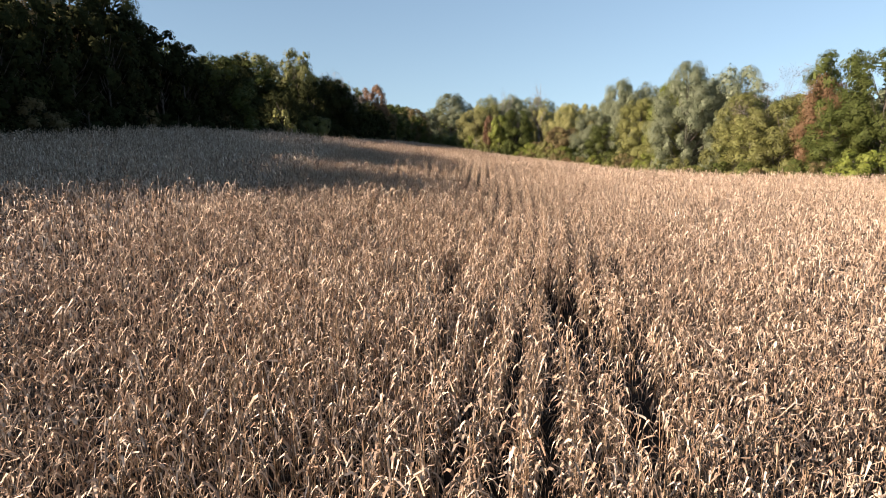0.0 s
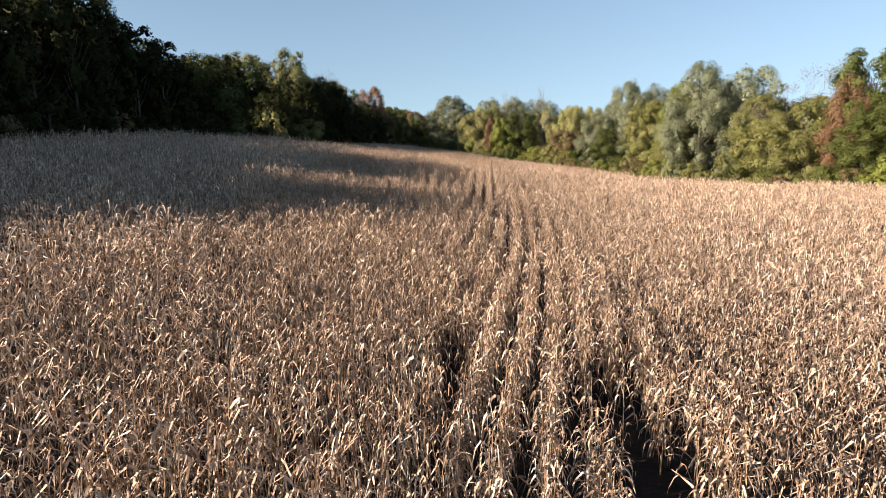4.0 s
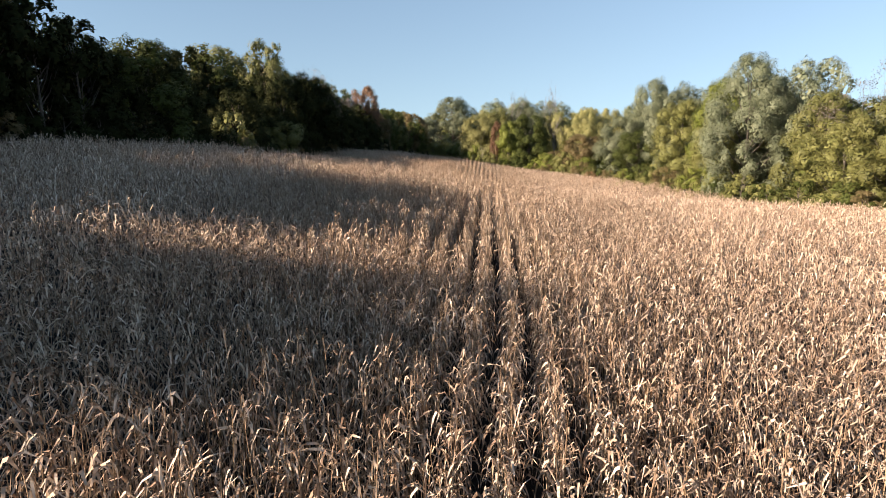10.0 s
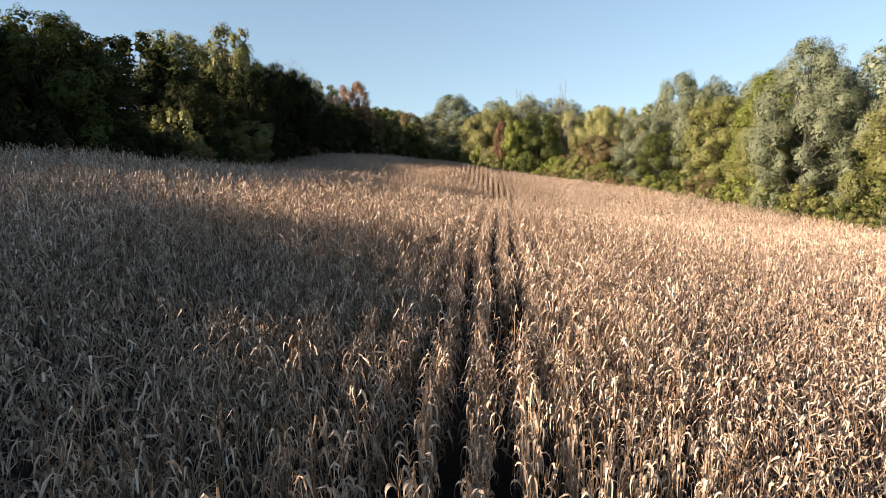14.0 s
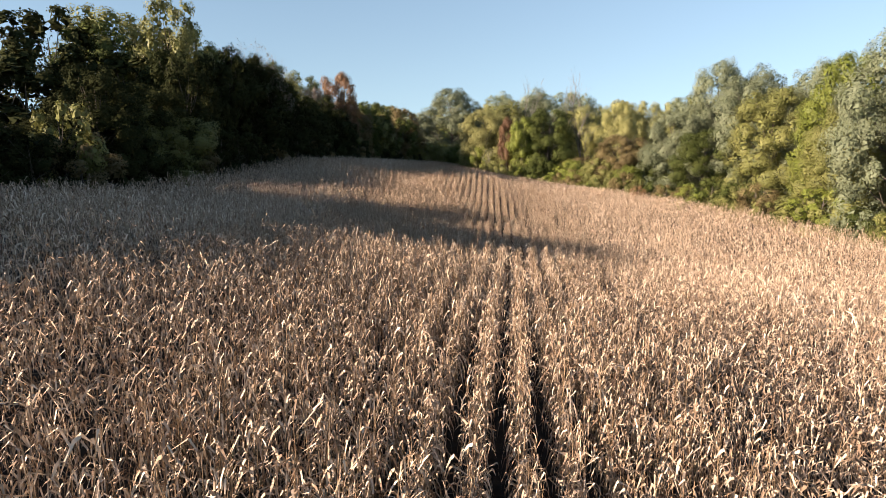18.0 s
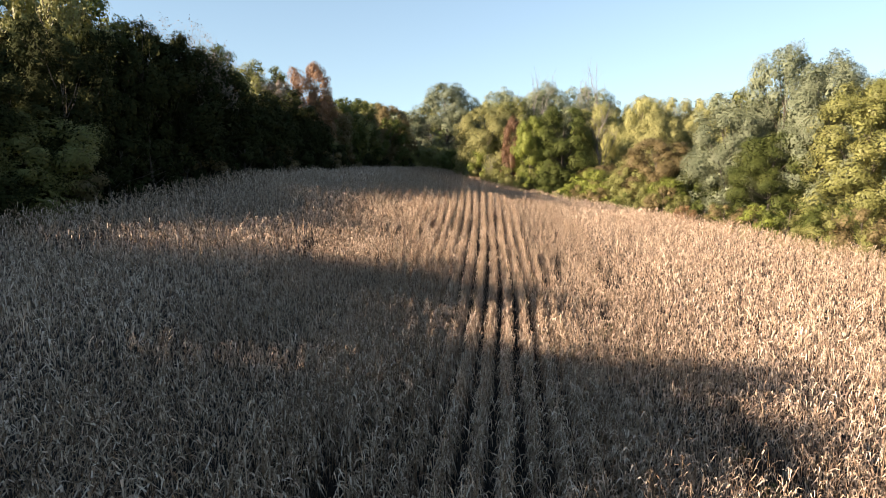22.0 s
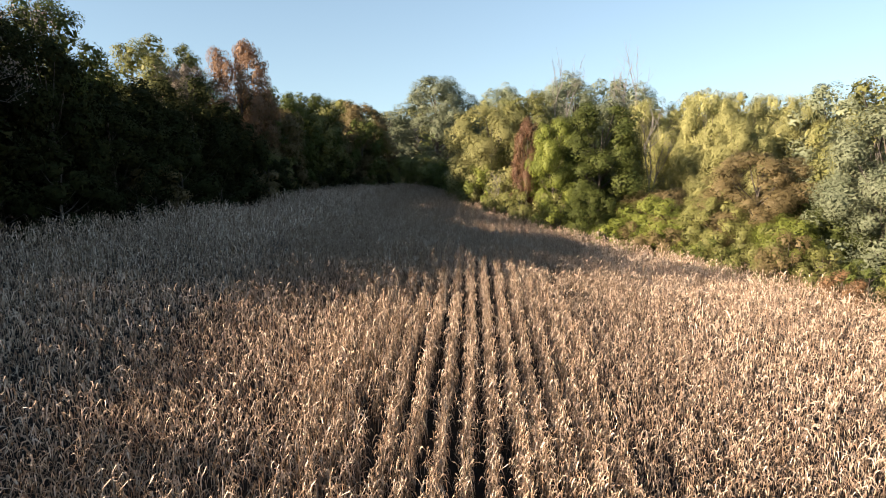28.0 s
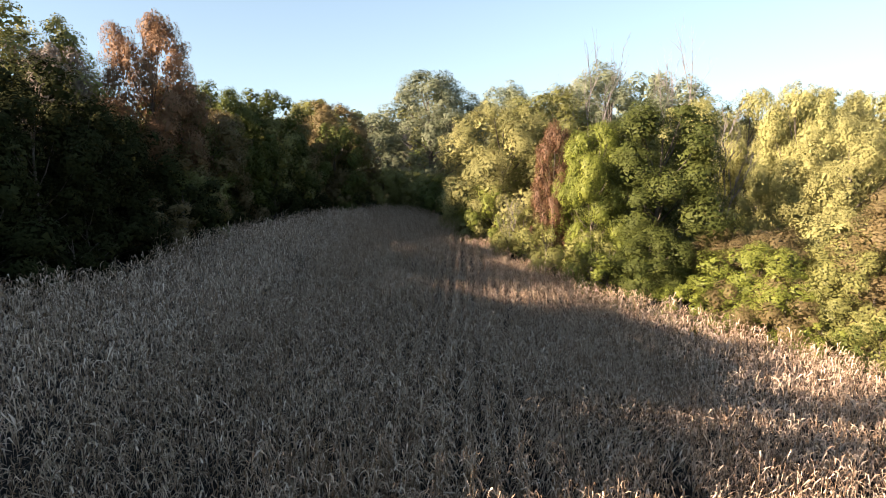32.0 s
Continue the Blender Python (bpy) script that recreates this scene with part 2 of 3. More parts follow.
def corn_template(rng, detail):
    """One dry plant about 2.2 m tall, as vertices, quads, triangles. detail: 2 near, 1 middle, 0 far."""
    v, q, t, qm, tm = [], [], [], [], []

    def strip(pts, widths, side, mat):
        base = len(v)
        for p, w, sd in zip(pts[:-1], widths, side):
            v.append(p - sd * w / 2)
            v.append(p + sd * w / 2)
        v.append(pts[-1])
        n = len(pts) - 1
        for k in range(n - 1):
            b = base + 2 * k
            q.append((b, b + 1, b + 3, b + 2))
            qm.append(mat)
        t.append((base + 2 * n - 2, base + 2 * n - 1, base + 2 * n))
        tm.append(mat)

    top = 1.95 + rng.uniform(-0.15, 0.12)
    lean = rng.normal(0, 0.05, 2)

    def axis(z):
        return np.array([lean[0] * (z / 2) ** 2 * 2, lean[1] * (z / 2) ** 2 * 2, z])

    if detail == 2:                                     # the stalk
        base = len(v)
        rings = (0.0, 1.1, top)
        for z in rings:
            r = 0.013 if z < 1.5 else 0.006
            for a in range(3):
                v.append(axis(z) + np.array([math.cos(a * 2.094) * r, math.sin(a * 2.094) * r, 0]))
        for k in range(len(rings) - 1):
            for a in range(3):
                q.append((base + 3 * k + a, base + 3 * k + (a + 1) % 3, base + 3 * k + 3 + (a + 1) % 3, base + 3 * k + 3 + a))
                qm.append(1)
    else:
        strip([axis(1.2), axis(top) + np.array([0.02, 0, 0.2])], (0.02,), [np.array([1.0, 0, 0])], 1)
    count = {2: 18, 1: 15, 0: 12}[detail]
    wide = {2: 0.037, 1: 0.038, 0: 0.048}[detail]
    low = {2: 0.35, 1: 0.4, 0: 0.45}[detail]
    bends = {2: (0.3, 0.55, 0.8), 1: (0.4, 0.75), 0: (0.5,)}[detail]
    turn = rng.uniform(0, 6.28)
    for k in range(count):
        z = low + (top - low) * (k / (count - 1)) ** 0.85
        a = turn + k * 2.6 + rng.normal(0, 0.7)
        out, side = np.array([math.cos(a), math.sin(a), 0]), np.array([-math.sin(a), math.cos(a), 0])
        high = z / top
        length = rng.uniform(0.48, 0.92) * (1.0 if high < 0.85 else 0.7)
        bend = rng.uniform(0.3, 0.55)                  # where the withered blade folds over and hangs
        rise, drop = rng.uniform(0.6, 1.35), rng.uniform(-1.9, -1.15)
        if rng.random() < 0.16 * high:                  # still stiff
            bend, drop = rng.uniform(0.5, 0.75), rng.uniform(-1.0, 0.3)
        line = [axis(z)]
        for i in range(20):
            u = (i + 0.5) / 20
            e = rise + (drop - rise) / (1 + math.exp(-(u - bend) * 8))
            line.append(line[-1] + (out * math.cos(e) + np.array([0, 0, math.sin(e)])) * length / 20)
        w = wide * rng.uniform(0.55, 1.4)
        twist = rng.normal(0, 0.6)
        at = [0] + [int(round(20 * max(f, bend) if n == 0 else 20 * f)) for n, f in enumerate(bends)] + [20]
        cuts = [line[i] for i in at]
        base = len(v)
        v.append(cuts[0])
        for n, point in enumerate(cuts[1:-1]):          # pointed at both ends, widest at the fold
            along_it = line[min(at[n + 1] + 1, 20)] - line[at[n + 1] - 1]
            turned = twist * (1.0, 1.3, 1.6)[n]         # the withered blade rolls about its own line
            sd = side * math.cos(turned) + np.cross(side, along_it / np.linalg.norm(along_it)) * math.sin(turned)
            sd = sd / np.linalg.norm(sd) * w * (1.0, 0.9, 0.6)[n] / 2
            v.extend([point - sd, point + sd])
        v.append(cuts[-1])
        t.append((base, base + 1, base + 2))
        for n in range(len(bends) - 1):
            q.append((base + 1 + 2 * n, base + 2 + 2 * n, base + 4 + 2 * n, base + 3 + 2 * n))
            qm.append(0)
        t.append((base + 2 * len(bends) - 1, base + 2 * len(bends) + 1, base + 2 * len(bends)))
        tm.extend([0, 0])
    if detail == 2:
        for k in range(3):                              # the tassel
            a = rng.uniform(0, 6.28)
            out = np.array([math.cos(a), math.sin(a), 0])
            strip([axis(top), axis(top) + out * 0.05 * k + [0, 0, 0.24 - 0.05 * k]], (0.014,), [np.array([-out[1], out[0], 0])], 1)
        a = rng.uniform(0, 6.28)                        # the hanging ear in its husk
        out = np.array([math.cos(a), math.sin(a), 0])
        side = np.array([-out[1], out[0], 0])
        o = axis(rng.uniform(0.85, 1.1)) + out * 0.03
        b = len(v)
        v += [o, o + out * 0.07 + side * 0.03 - [0, 0, .06], o + out * 0.07 - side * 0.03 - [0, 0, .06], o + out * 0.01 - [0, 0, .09], o + out * 0.10 - [0, 0, 0.24]]
        t += [(b, b + 1, b + 2), (b, b + 2, b + 3), (b, b + 3, b + 1), (b + 4, b + 2, b + 1), (b + 4, b + 3, b + 2), (b + 4, b + 1, b + 3)]
        tm += [2] * 6
    return [np.array(m) for m in (v, np.array(q).reshape(-1, 4), np.array(t).reshape(-1, 3), qm, tm)]


# bare gaps in the stand: middle and half lengths
GAPS = ((9.4, 132, 0.9, 2.0), (2.6, 17.5, 0.36, 3.0), (3.4, 18.2, 0.36, 2.6), (3.4, 13.5, 0.3, 1.6), (4.2, 14, 0.36, 1.8), (8.1, 106.5, 0.8, 1.8), (8.5, 110, 0.7, 1.5),
        (7.2, 124, 0.8, 1.4), (6.2, 134, 0.5, 2.0), (9.3, 135, 0.8, 1.6), (3.9, 127, 0.5, 1.4), (6.8, 54, 0.4, 0.9))


def corn_spots():
    """Where the plants stand: straight drilled rows inside the field's edges."""
    rng = np.random.default_rng(11)
    spots = []
    for k in range(-100, 88):
        y = np.arange(-12, 250, 0.165) + rng.uniform(0, 0.165)
        y = y + rng.normal(0, 0.025, len(y))
        x = row_line(y) + k * ROW_GAP + 0.045 * np.sin(y * 0.21 + k) + rng.normal(0, 0.05, len(y))
        near = (np.abs(x + 0.4) < 5.2) & (y > 4) & (y < 166)
        mid = ~near & (np.abs(x) < 11)
        step = np.arange(len(y))
        keep = (x > left_edge(y) + rng.normal(0, .3, len(y))) & (x < right_edge(y) + rng.normal(0, .3, len(y))) & (y > -8) & (y < 240)
        seen = (np.abs(x) < 0.74 * (y + 4)) & (y > 4)   # the corners behind the start stand thinner
        keep &= seen | (step % 2 == 0)
        keep &= near | (mid & (step % 8 < 7)) | (~near & ~mid & (np.abs(x) < 22) & (step % 4 < 3)) | ((np.abs(x) >= 22) & (step % 2 < 1))
        # thin places and drowned spots
        thin = np.sin(x * 0.9 + 1.3 * k) * np.sin(y * 0.23 + k * 2.1) * np.sin(y * 0.071 + k)
        keep &= (thin < 0.87) & (rng.random(len(y)) > 0.05)
        for gx, gy, rx, ry in GAPS:
            keep &= ((x - gx) / rx) ** 2 + ((y - gy) / ry) ** 2 > 1
        spots.append(np.stack([x, y, np.where(near, 2, np.where(mid, 1, 0))], 1)[keep])
    return np.concatenate(spots)


def corn_field(spots):
    rng = np.random.default_rng(5)
    V, Q, T, QM, TM, base = [], [], [], [], [], 0
    for detail in (2, 1, 0):
        p = spots[spots[:, 2] == detail]
        pick = rng.integers(0, 9, len(p))
        for k in range(9):
            v, q, t, qm, tm = corn_template(rng, detail)
            at = p[pick == k]
            n = len(at)
            a = rng.uniform(0, 6.283, n)
            h = rng.normal(1.0, 0.105, n) + 0.07 * np.sin(at[:, 0] * 0.5) * np.sin(at[:, 1] * 0.33)
            r = rng.normal(1.0, 0.12, n)
            tilt = rng.normal(0, 1, (n, 2)) * np.array([0.045, 0.075])
            cross = np.interp(at[:, 1], [30, 100, 128, 150, 172], [0.76, 0.64, 0.60, 0.64, 0.9]) + 0.11 * np.sin(at[:, 0] * 0.8 + at[:, 1] * 0.13) * np.sin(at[:, 1] * 0.27)
            x = (v[None, :, 0] * np.cos(a)[:, None] - v[None, :, 1] * np.sin(a)[:, None]) * r[:, None] * cross[:, None] + tilt[:, :1] * v[None, :, 2]
            y = (v[None, :, 0] * np.sin(a)[:, None] + v[None, :, 1] * np.cos(a)[:, None]) * r[:, None] * 1.1 + tilt[:, 1:] * v[None, :, 2]
            z = v[None, :, 2] * h[:, None] + land(at[:, 0], at[:, 1])[:, None] - 0.03
            V.append(np.stack([x + at[:, :1], y + at[:, 1:2], z], 2).reshape(-1, 3))
            off = base + np.arange(n)[:, None, None] * len(v)
            Q.append((q[None] + off).reshape(-1, 4))
            T.append((t[None] + off).reshape(-1, 3))
            QM.append(np.tile(qm, n))
            TM.append(np.tile(tm, n))
            base += n * len(v)
    me = np_mesh("corn_field", np.concatenate(V), np.concatenate(Q), np.concatenate(T), [M_CORN, M_STALK, M_HUSK], np.concatenate(QM), np.concatenate(TM))
    ob = new("corn_field", me)
    return tagged(ob, "dry tan maize plants standing in straight drilled rows", "maize", kind="stuff")


def blade(rng, o, out, bow, s, w):
    """One withered leaf blade, folded along its rib and curling to the tip."""
    side = np.array([-out[1], out[0], rng.normal(0, 0.3)])
    side /= np.linalg.norm(side)
    u = np.linspace(0, 1, 8)
    g = np.interp(u, np.linspace(0, 1, 5), [b[0] for b in bow])
    e = np.interp(u, np.linspace(0, 1, 5), [b[1] for b in bow])
    g, e = np.convolve(np.pad(g, 1, "edge"), (.25, .5, .25), "valid"), np.convolve(np.pad(e, 1, "edge"), (.25, .5, .25), "valid")
    width = w * np.interp(u, [0, 0.3, 0.7, 1], [0.6, 1, 0.75, 0.08])
    wave = 0.25 * np.sin(u * 9 + rng.uniform(0, 6.28))
    twist = rng.normal(0, 0.7) * u
    v, q = [], []
    for k in range(8):
        mid = o + out * g[k] * s + np.array([0, 0, e[k] * s])
        sd = side * math.cos(twist[k]) + np.array([0, 0, 1]) * math.sin(twist[k])
        lift = np.array([0, 0, 0.28 * width[k]])
        v += [mid - sd * width[k] / 2 + lift * (1 + wave[k]), mid, mid + sd * width[k] / 2 + lift * (1 - wave[k])]
        if k:
            b = 3 * k
            q += [(b - 3, b - 2, b + 1, b), (b - 2, b - 1, b + 2, b + 1)]
    return np_mesh("leaf", v, q, np.zeros((0, 3)), [M_CORN])


def lathe(name, centres, radii, sides, mat):
    v, q = [], []
    for c, r in zip(centres, radii):
        v += [np.asarray(c) + np.array([math.cos(a) * r, math.sin(a) * r, 0]) for a in np.arange(sides) * 2 * math.pi / sides]
    for k in range(len(radii) - 1):
        for a in range(sides):
            q.append((k * sides + a, k * sides + (a + 1) % sides, (k + 1) * sides + (a + 1) % sides, (k + 1) * sides + a))
    return np_mesh(name, v, q, np.zeros((0, 3)), [mat])


def corn_plant(seed):
    """A single dry plant with its parts: stalk, leaves, tassel and the ear in its husk."""
    rng = np.random.default_rng(seed)
    base = new("corn_plant")
    top = rng.uniform(1.8, 2.1)
    lean = rng.normal(0, 0.05, 2)
    axis = lambda z: np.array([lean[0] * z * z / 2, lean[1] * z * z / 2, z])
    zs = np.linspace(-0.03, top, 8)
    part("stalk", lathe("stalk", [axis(z) for z in zs], np.interp(zs, [0, top], [0.015, 0.006]), 6, M_STALK), base)
    bows = (((0, 0), (0.05, 0.08), (0.10, 0.02), (0.12, -0.16), (0.09, -0.40)), ((0, 0), (0.04, 0.17), (0.09, 0.27), (0.17, 0.28), (0.20, 0.17)),
            ((0, 0), (0.09, 0.13), (0.20, 0.14), (0.26, 0.01), (0.20, -0.15)), ((0, 0), (0.06, 0.12), (0.15, 0.12), (0.19, -0.05), (0.16, -0.30)))
    turn = rng.uniform(0, 6.28)
    for k in range(13):
        z = 0.25 + (top - 0.27) * k / 12
        a = turn + k * 2.6 + rng.normal(0, 0.6)
        bow = bows[int(rng.choice(4, p=(.34, .14, .24, .28)))]
        part("leaf", blade(rng, axis(z), np.array([math.cos(a), math.sin(a), 0]), bow, rng.uniform(0.65, 1.15), rng.uniform(0.03, 0.055)), base)
    spikes_v, spikes_q = [], []
    for k in range(4):
        a, o = rng.uniform(0, 6.28), 0.035 * k
        tip = axis(top) + np.array([math.cos(a) * o, math.sin(a) * o, 0.27 - 0.04 * k])
        b = len(spikes_v)
        for p, r in ((axis(top - 0.01), 0.006), (tip, 0.002)):
            spikes_v += [p + np.array([math.cos(g) * r, math.sin(g) * r, 0]) for g in (0, 2.09, 4.19)]
        spikes_q += [(b + i, b + (i + 1) % 3, b + 3 + (i + 1) % 3, b + 3 + i) for i in range(3)]
    part("tassel", np_mesh("tassel", spikes_v, spikes_q, np.zeros((0, 3)), [M_STALK]), base)
    a, z = rng.uniform(0, 6.28), rng.uniform(0.85, 1.1)
    d = np.array([math.cos(a), math.sin(a), 0])
    part("ear", lathe("ear", [axis(z) + d * (0.02 + 0.03 * k) + np.array([0, 0, 0.01 - 0.055 * k]) for k in range(6)], (0.008, 0.022, 0.027, 0.024, 0.014, 0.003), 7, M_HUSK), base, "pale papery husk")
    return base


SPOTS = corn_spots()
BY_PATH = (np.abs(SPOTS[:, 0] - 0.4) < 2.3) & (np.abs(SPOTS[:, 1] - 52.5) < 3.2)


def single_plants(spots):
    rng = np.random.default_rng(21)
    protos = [corn_plant(40 + k) for k in range(10)]
    for k, (x, y, _) in enumerate(spots):
        m = Matrix.LocRotScale((x, y, float(land(x, y)) - 0.02), Euler((rng.normal(0, .04), rng.normal(0, .04), rng.uniform(0, 6.28))), Vector((0.85, 0.95, rng.uniform(0.88, 1.12))))
        if k < 10:
            thing = protos[k]
        else:
            thing = copy_thing(protos[int(rng.integers(0, 10))], Matrix.Identity(4))
        thing.matrix_basis = m
        tagged(thing, "withered tan maize plant with curled hanging leaves", "maize plant", group="maize plants in drilled rows")


corn_field(SPOTS[~BY_PATH])

# ---- trees and bushes ----
def tube(v, q, path, radii, sides=5):
    """A tapered limb along a path."""
    base = len(v)
    for k, (p, r) in enumerate(zip(path, radii)):
        d = Vector(path[min(k + 1, len(path) - 1)]) - Vector(path[max(k - 1, 0)])
        u = d.orthogonal().normalized()
        w = d.cross(u).normalized()
        for a in range(sides):
            g = 2 * math.pi * a / sides
            v.append(tuple(Vector(p) + (u * math.cos(g) + w * math.sin(g)) * r))
    for k in range(len(path) - 1):
        for a in range(sides):
            b, c = base + k * sides, base + (k + 1) * sides
            q.append((b + a, b + (a + 1) % sides, c + (a + 1) % sides, c + a))


def leaf_mesh(rng, pos, way, size, facing=0.45):
    """Three-cornered leaf sprays at the given places, turned roughly outwards, with normals softened over the clump."""
    total = len(pos)
    n = way + rng.normal(0, facing, (total, 3)) + np.array([0, 0, 0.2])
    n /= np.linalg.norm(n, axis=1)[:, None]
    a = np.cross(n, rng.normal(0, 1, (total, 3)))
    a /= np.linalg.norm(a, axis=1)[:, None]
    b = np.cross(n, a)
    s = (size * rng.uniform(0.55, 1.3, total))[:, None]
    v = np.stack([pos - a * s, pos + a * s * 0.7 - b * s * 0.6, pos + a * s * 0.7 + b * s * 0.6], 1).reshape(-1, 3)
    soft = way * 0.7 + n * 0.5
    soft /= np.linalg.norm(soft, axis=1)[:, None]
    me = np_mesh("crown", v, np.zeros((0, 4)), np.arange(total * 3).reshape(-1, 3), [LEAF["green"]])
    me.normals_split_custom_set_from_vertices(np.repeat(soft, 3, axis=0).tolist())
    return me


def unit(v):
    return v / (np.linalg.norm(v, axis=1)[:, None] + 1e-9)


def crown_shape(rng, h, w, low, lobes, peak):
    """Centres and radii of the boughs' leaf masses, filling an uneven dome that is widest at the height peak."""
    c, r = [], []
    turn = rng.uniform(0, 6.283, 4)
    for k in range(lobes):
        f = ((k + rng.uniform(0, 1)) / lobes) ** 0.9
        env = float(np.interp(f, [0, 0.12, peak, 0.72, 0.88, 1.0], [0.78, 0.94, 1.0, 0.97, 0.82, 0.45]))
        g = k * 2.4 + rng.normal(0, 0.45)
        env *= 1 + 0.13 * math.sin(2 * g + turn[0]) + 0.10 * math.sin(3 * g + turn[1] + 5 * f)
        size = w * rng.uniform(0.085, 0.165) * (0.7 + 0.35 * env)
        rad = max(0.0, w / 2 * env * rng.uniform(0.78, 1.1) - size * 0.85)
        z = h * (low + (1 - low) * f) - (size * 0.7 if f > 0.6 else 0)
        c.append((math.cos(g) * rad, math.sin(g) * rad, max(z, size * 0.6)))
        r.append(size)
    return np.array(c), np.array(r)


def leaf_cloud(rng, c, r, h, leaves, feathery):
    """Places and facings of the leaves. Each leaf mass carries smaller tufts on its outer and upper side, and the leaves lie over these."""
    middle = np.array([0, 0, h * 0.42])
    out = unit(c - middle)
    pick = np.repeat(np.arange(len(r)), 11)
    d = unit(out[pick] * 0.55 + rng.normal(0, 0.75, (len(pick), 3)) + np.array([0, 0, 0.25]))
    tall = np.array([1.0, 1.0, 1.02]) if feathery else np.array([1.08, 1.08, 0.86])
    tuft_c = c[pick] + d * tall * (r[pick] * rng.uniform(0.62, 1.0, len(pick)))[:, None]
    tuft_r = r[pick] * rng.uniform(0.28, 0.5, len(pick))
    share = tuft_r ** 2 / (tuft_r ** 2).sum()
    pos, way = np.zeros((0, 3)), np.zeros((0, 3))
    while len(pos) < leaves:
        k = rng.choice(len(tuft_r), leaves, p=share)
        q = unit(d[k] * 0.5 + rng.normal(0, 0.8, (leaves, 3)) + np.array([0, 0, 0.15]))
        at = tuft_c[k] + q * tall * (tuft_r[k] * rng.normal(1.0, 0.13, leaves))[:, None]
        hidden = np.zeros(leaves, bool)
        for cc, rr in zip(c, r):
            hidden |= ((at - cc) ** 2).sum(1) < (rr * 0.8) ** 2
        ok = ~hidden
        pos, way = np.concatenate([pos, at[ok]]), np.concatenate([way, unit(q * 0.6 + d[k] * 0.5)[ok]])
    return pos[:leaves], way[:leaves]


def broadleaf(name, h, w, leaves, size, seed, low=0.1, clumps=60, peak=0.4, feathery=False):
    rng = np.random.default_rng(seed)
    c, r = crown_shape(rng, h, w, low, clumps, peak)
    pos, way = leaf_cloud(rng, c, r, h, leaves, feathery)
    n_in = leaves // 4                                  # the coarser inner foliage that closes the crown
    pick = rng.choice(len(r), n_in, p=r ** 2 / (r ** 2).sum())
    spread = unit(rng.normal(0, 1, (n_in, 3)) + unit(c - np.array([0, 0, h * 0.4]))[pick] * 0.4)
    deep = c[pick] + spread * (r[pick] * rng.uniform(0.5, 0.84, n_in))[:, None]
    tall, broad = np.quantile(pos[:, 2], 0.995), np.quantile(np.hypot(pos[:, 0], pos[:, 1]), 0.985) * 2
    fit = np.array([w * 1.04 / broad, w * 1.04 / broad, h / tall])
    pos, deep, c = pos * fit, deep * fit, c * fit
    base = new(name)
    tv, tq = [], []
    bend = rng.normal(0, 0.02 * h, 2)
    girth = 0.014 * h + 0.04
    path = [(0, 0, -0.3), (0, 0, h * 0.12), (bend[0] * .5, bend[1] * .5, h * 0.4), (bend[0], bend[1], h * 0.82)]
    tube(tv, tq, path, (girth * 1.35, girth, girth * 0.7, girth * 0.16), 7)
    for k in range(1, clumps, max(1, clumps // 22)):
        f = np.clip((c[k][2] / h - 0.18) * 0.85, 0.08, 0.74)
        start = Vector((bend[0] * f, bend[1] * f, h * f))
        end = Vector(c[k])
        midp = start.lerp(end, 0.5) + Vector((0, 0, -0.03 * h))
        tube(tv, tq, [start, midp, end], (girth * 0.42 * (1.1 - f), girth * 0.24, girth * 0.06), 4)
    part("trunk", np_mesh("trunk", tv, tq, np.zeros((0, 3)), [M_BARK]), base)
    pos = np.concatenate([pos, deep])
    size = np.concatenate([np.full(leaves, size), np.full(n_in, size * 2.7)])
    pos[:, 2] = np.maximum(pos[:, 2], size * 0.8)
    part("crown", leaf_mesh(rng, pos, np.concatenate([way, spread]), size), base)
    return base


def bare_tree(name, h, spread, seed, leaves=0, bark=M_PALEBARK, size=0.16):
    rng = np.random.default_rng(seed)
    base = new(name)
    wood, tips = [([], [])], []         # the trunk first, then each main limb

    def grow(p, d, length, r, depth):
        if depth == 1:
            wood.append(([], []))
        v, q = wood[-1] if depth else wood[0]
        e1 = p + d * length * 0.5 + Vector(rng.normal(0, 0.05 * length, 3))
        e2 = e1 + (d + Vector(rng.normal(0, 0.16, 3))) * length * 0.5
        tube(v, q, [p, e1, e2], (r, r * 0.8, r * 0.55), 4 if depth < 2 else 3)
        if depth == (5 if leaves else 4):
            tips.append(tuple(e2))
            return
        for k in range(3 if depth else 4):
            nd = (d * 0.9 + Vector(rng.normal(0, spread, 3)) + Vector((0, 0, 0.25))).normalized()
            grow(e1.lerp(e2, rng.uniform(0.1, 1.0)), nd, length * rng.uniform(0.55, 0.75), r * 0.5, depth + 1)

    grow(Vector((0, 0, -0.3)), Vector((rng.normal(0, .05), rng.normal(0, .05), 1)), h * 0.42, 0.012 * h, 0)
    tips = np.array(tips)
    meshes = [(np.array([tuple(p) for p in v]), q) for v, q in wood]
    lean = tips[:, :2].mean(0) / tips[:, 2].mean()      # stand it upright and bring it to its full height
    tall = h / tips[:, 2].max()
    for pts in (*(v for v, _ in meshes), tips):
        pts[:, :2] -= lean * np.maximum(pts[:, 2:], 0)
        pts[:, 2] *= tall
    trunk = part("trunk", np_mesh("trunk", *meshes[0], np.zeros((0, 3)), [bark]), base)
    for v, q in meshes[1:]:
        part("limb", np_mesh("limb", v, q, np.zeros((0, 3)), [bark]), trunk)
    if leaves:
        d = rng.normal(0, 1, (leaves, 3))
        d /= np.linalg.norm(d, axis=1)[:, None]
        part("crown", leaf_mesh(rng, tips[rng.integers(0, len(tips), leaves)] + d * 0.035 * h * rng.uniform(0.2, 1.2, (leaves, 1)), d, size, 0.8), base)
    return base


STOCK = {}


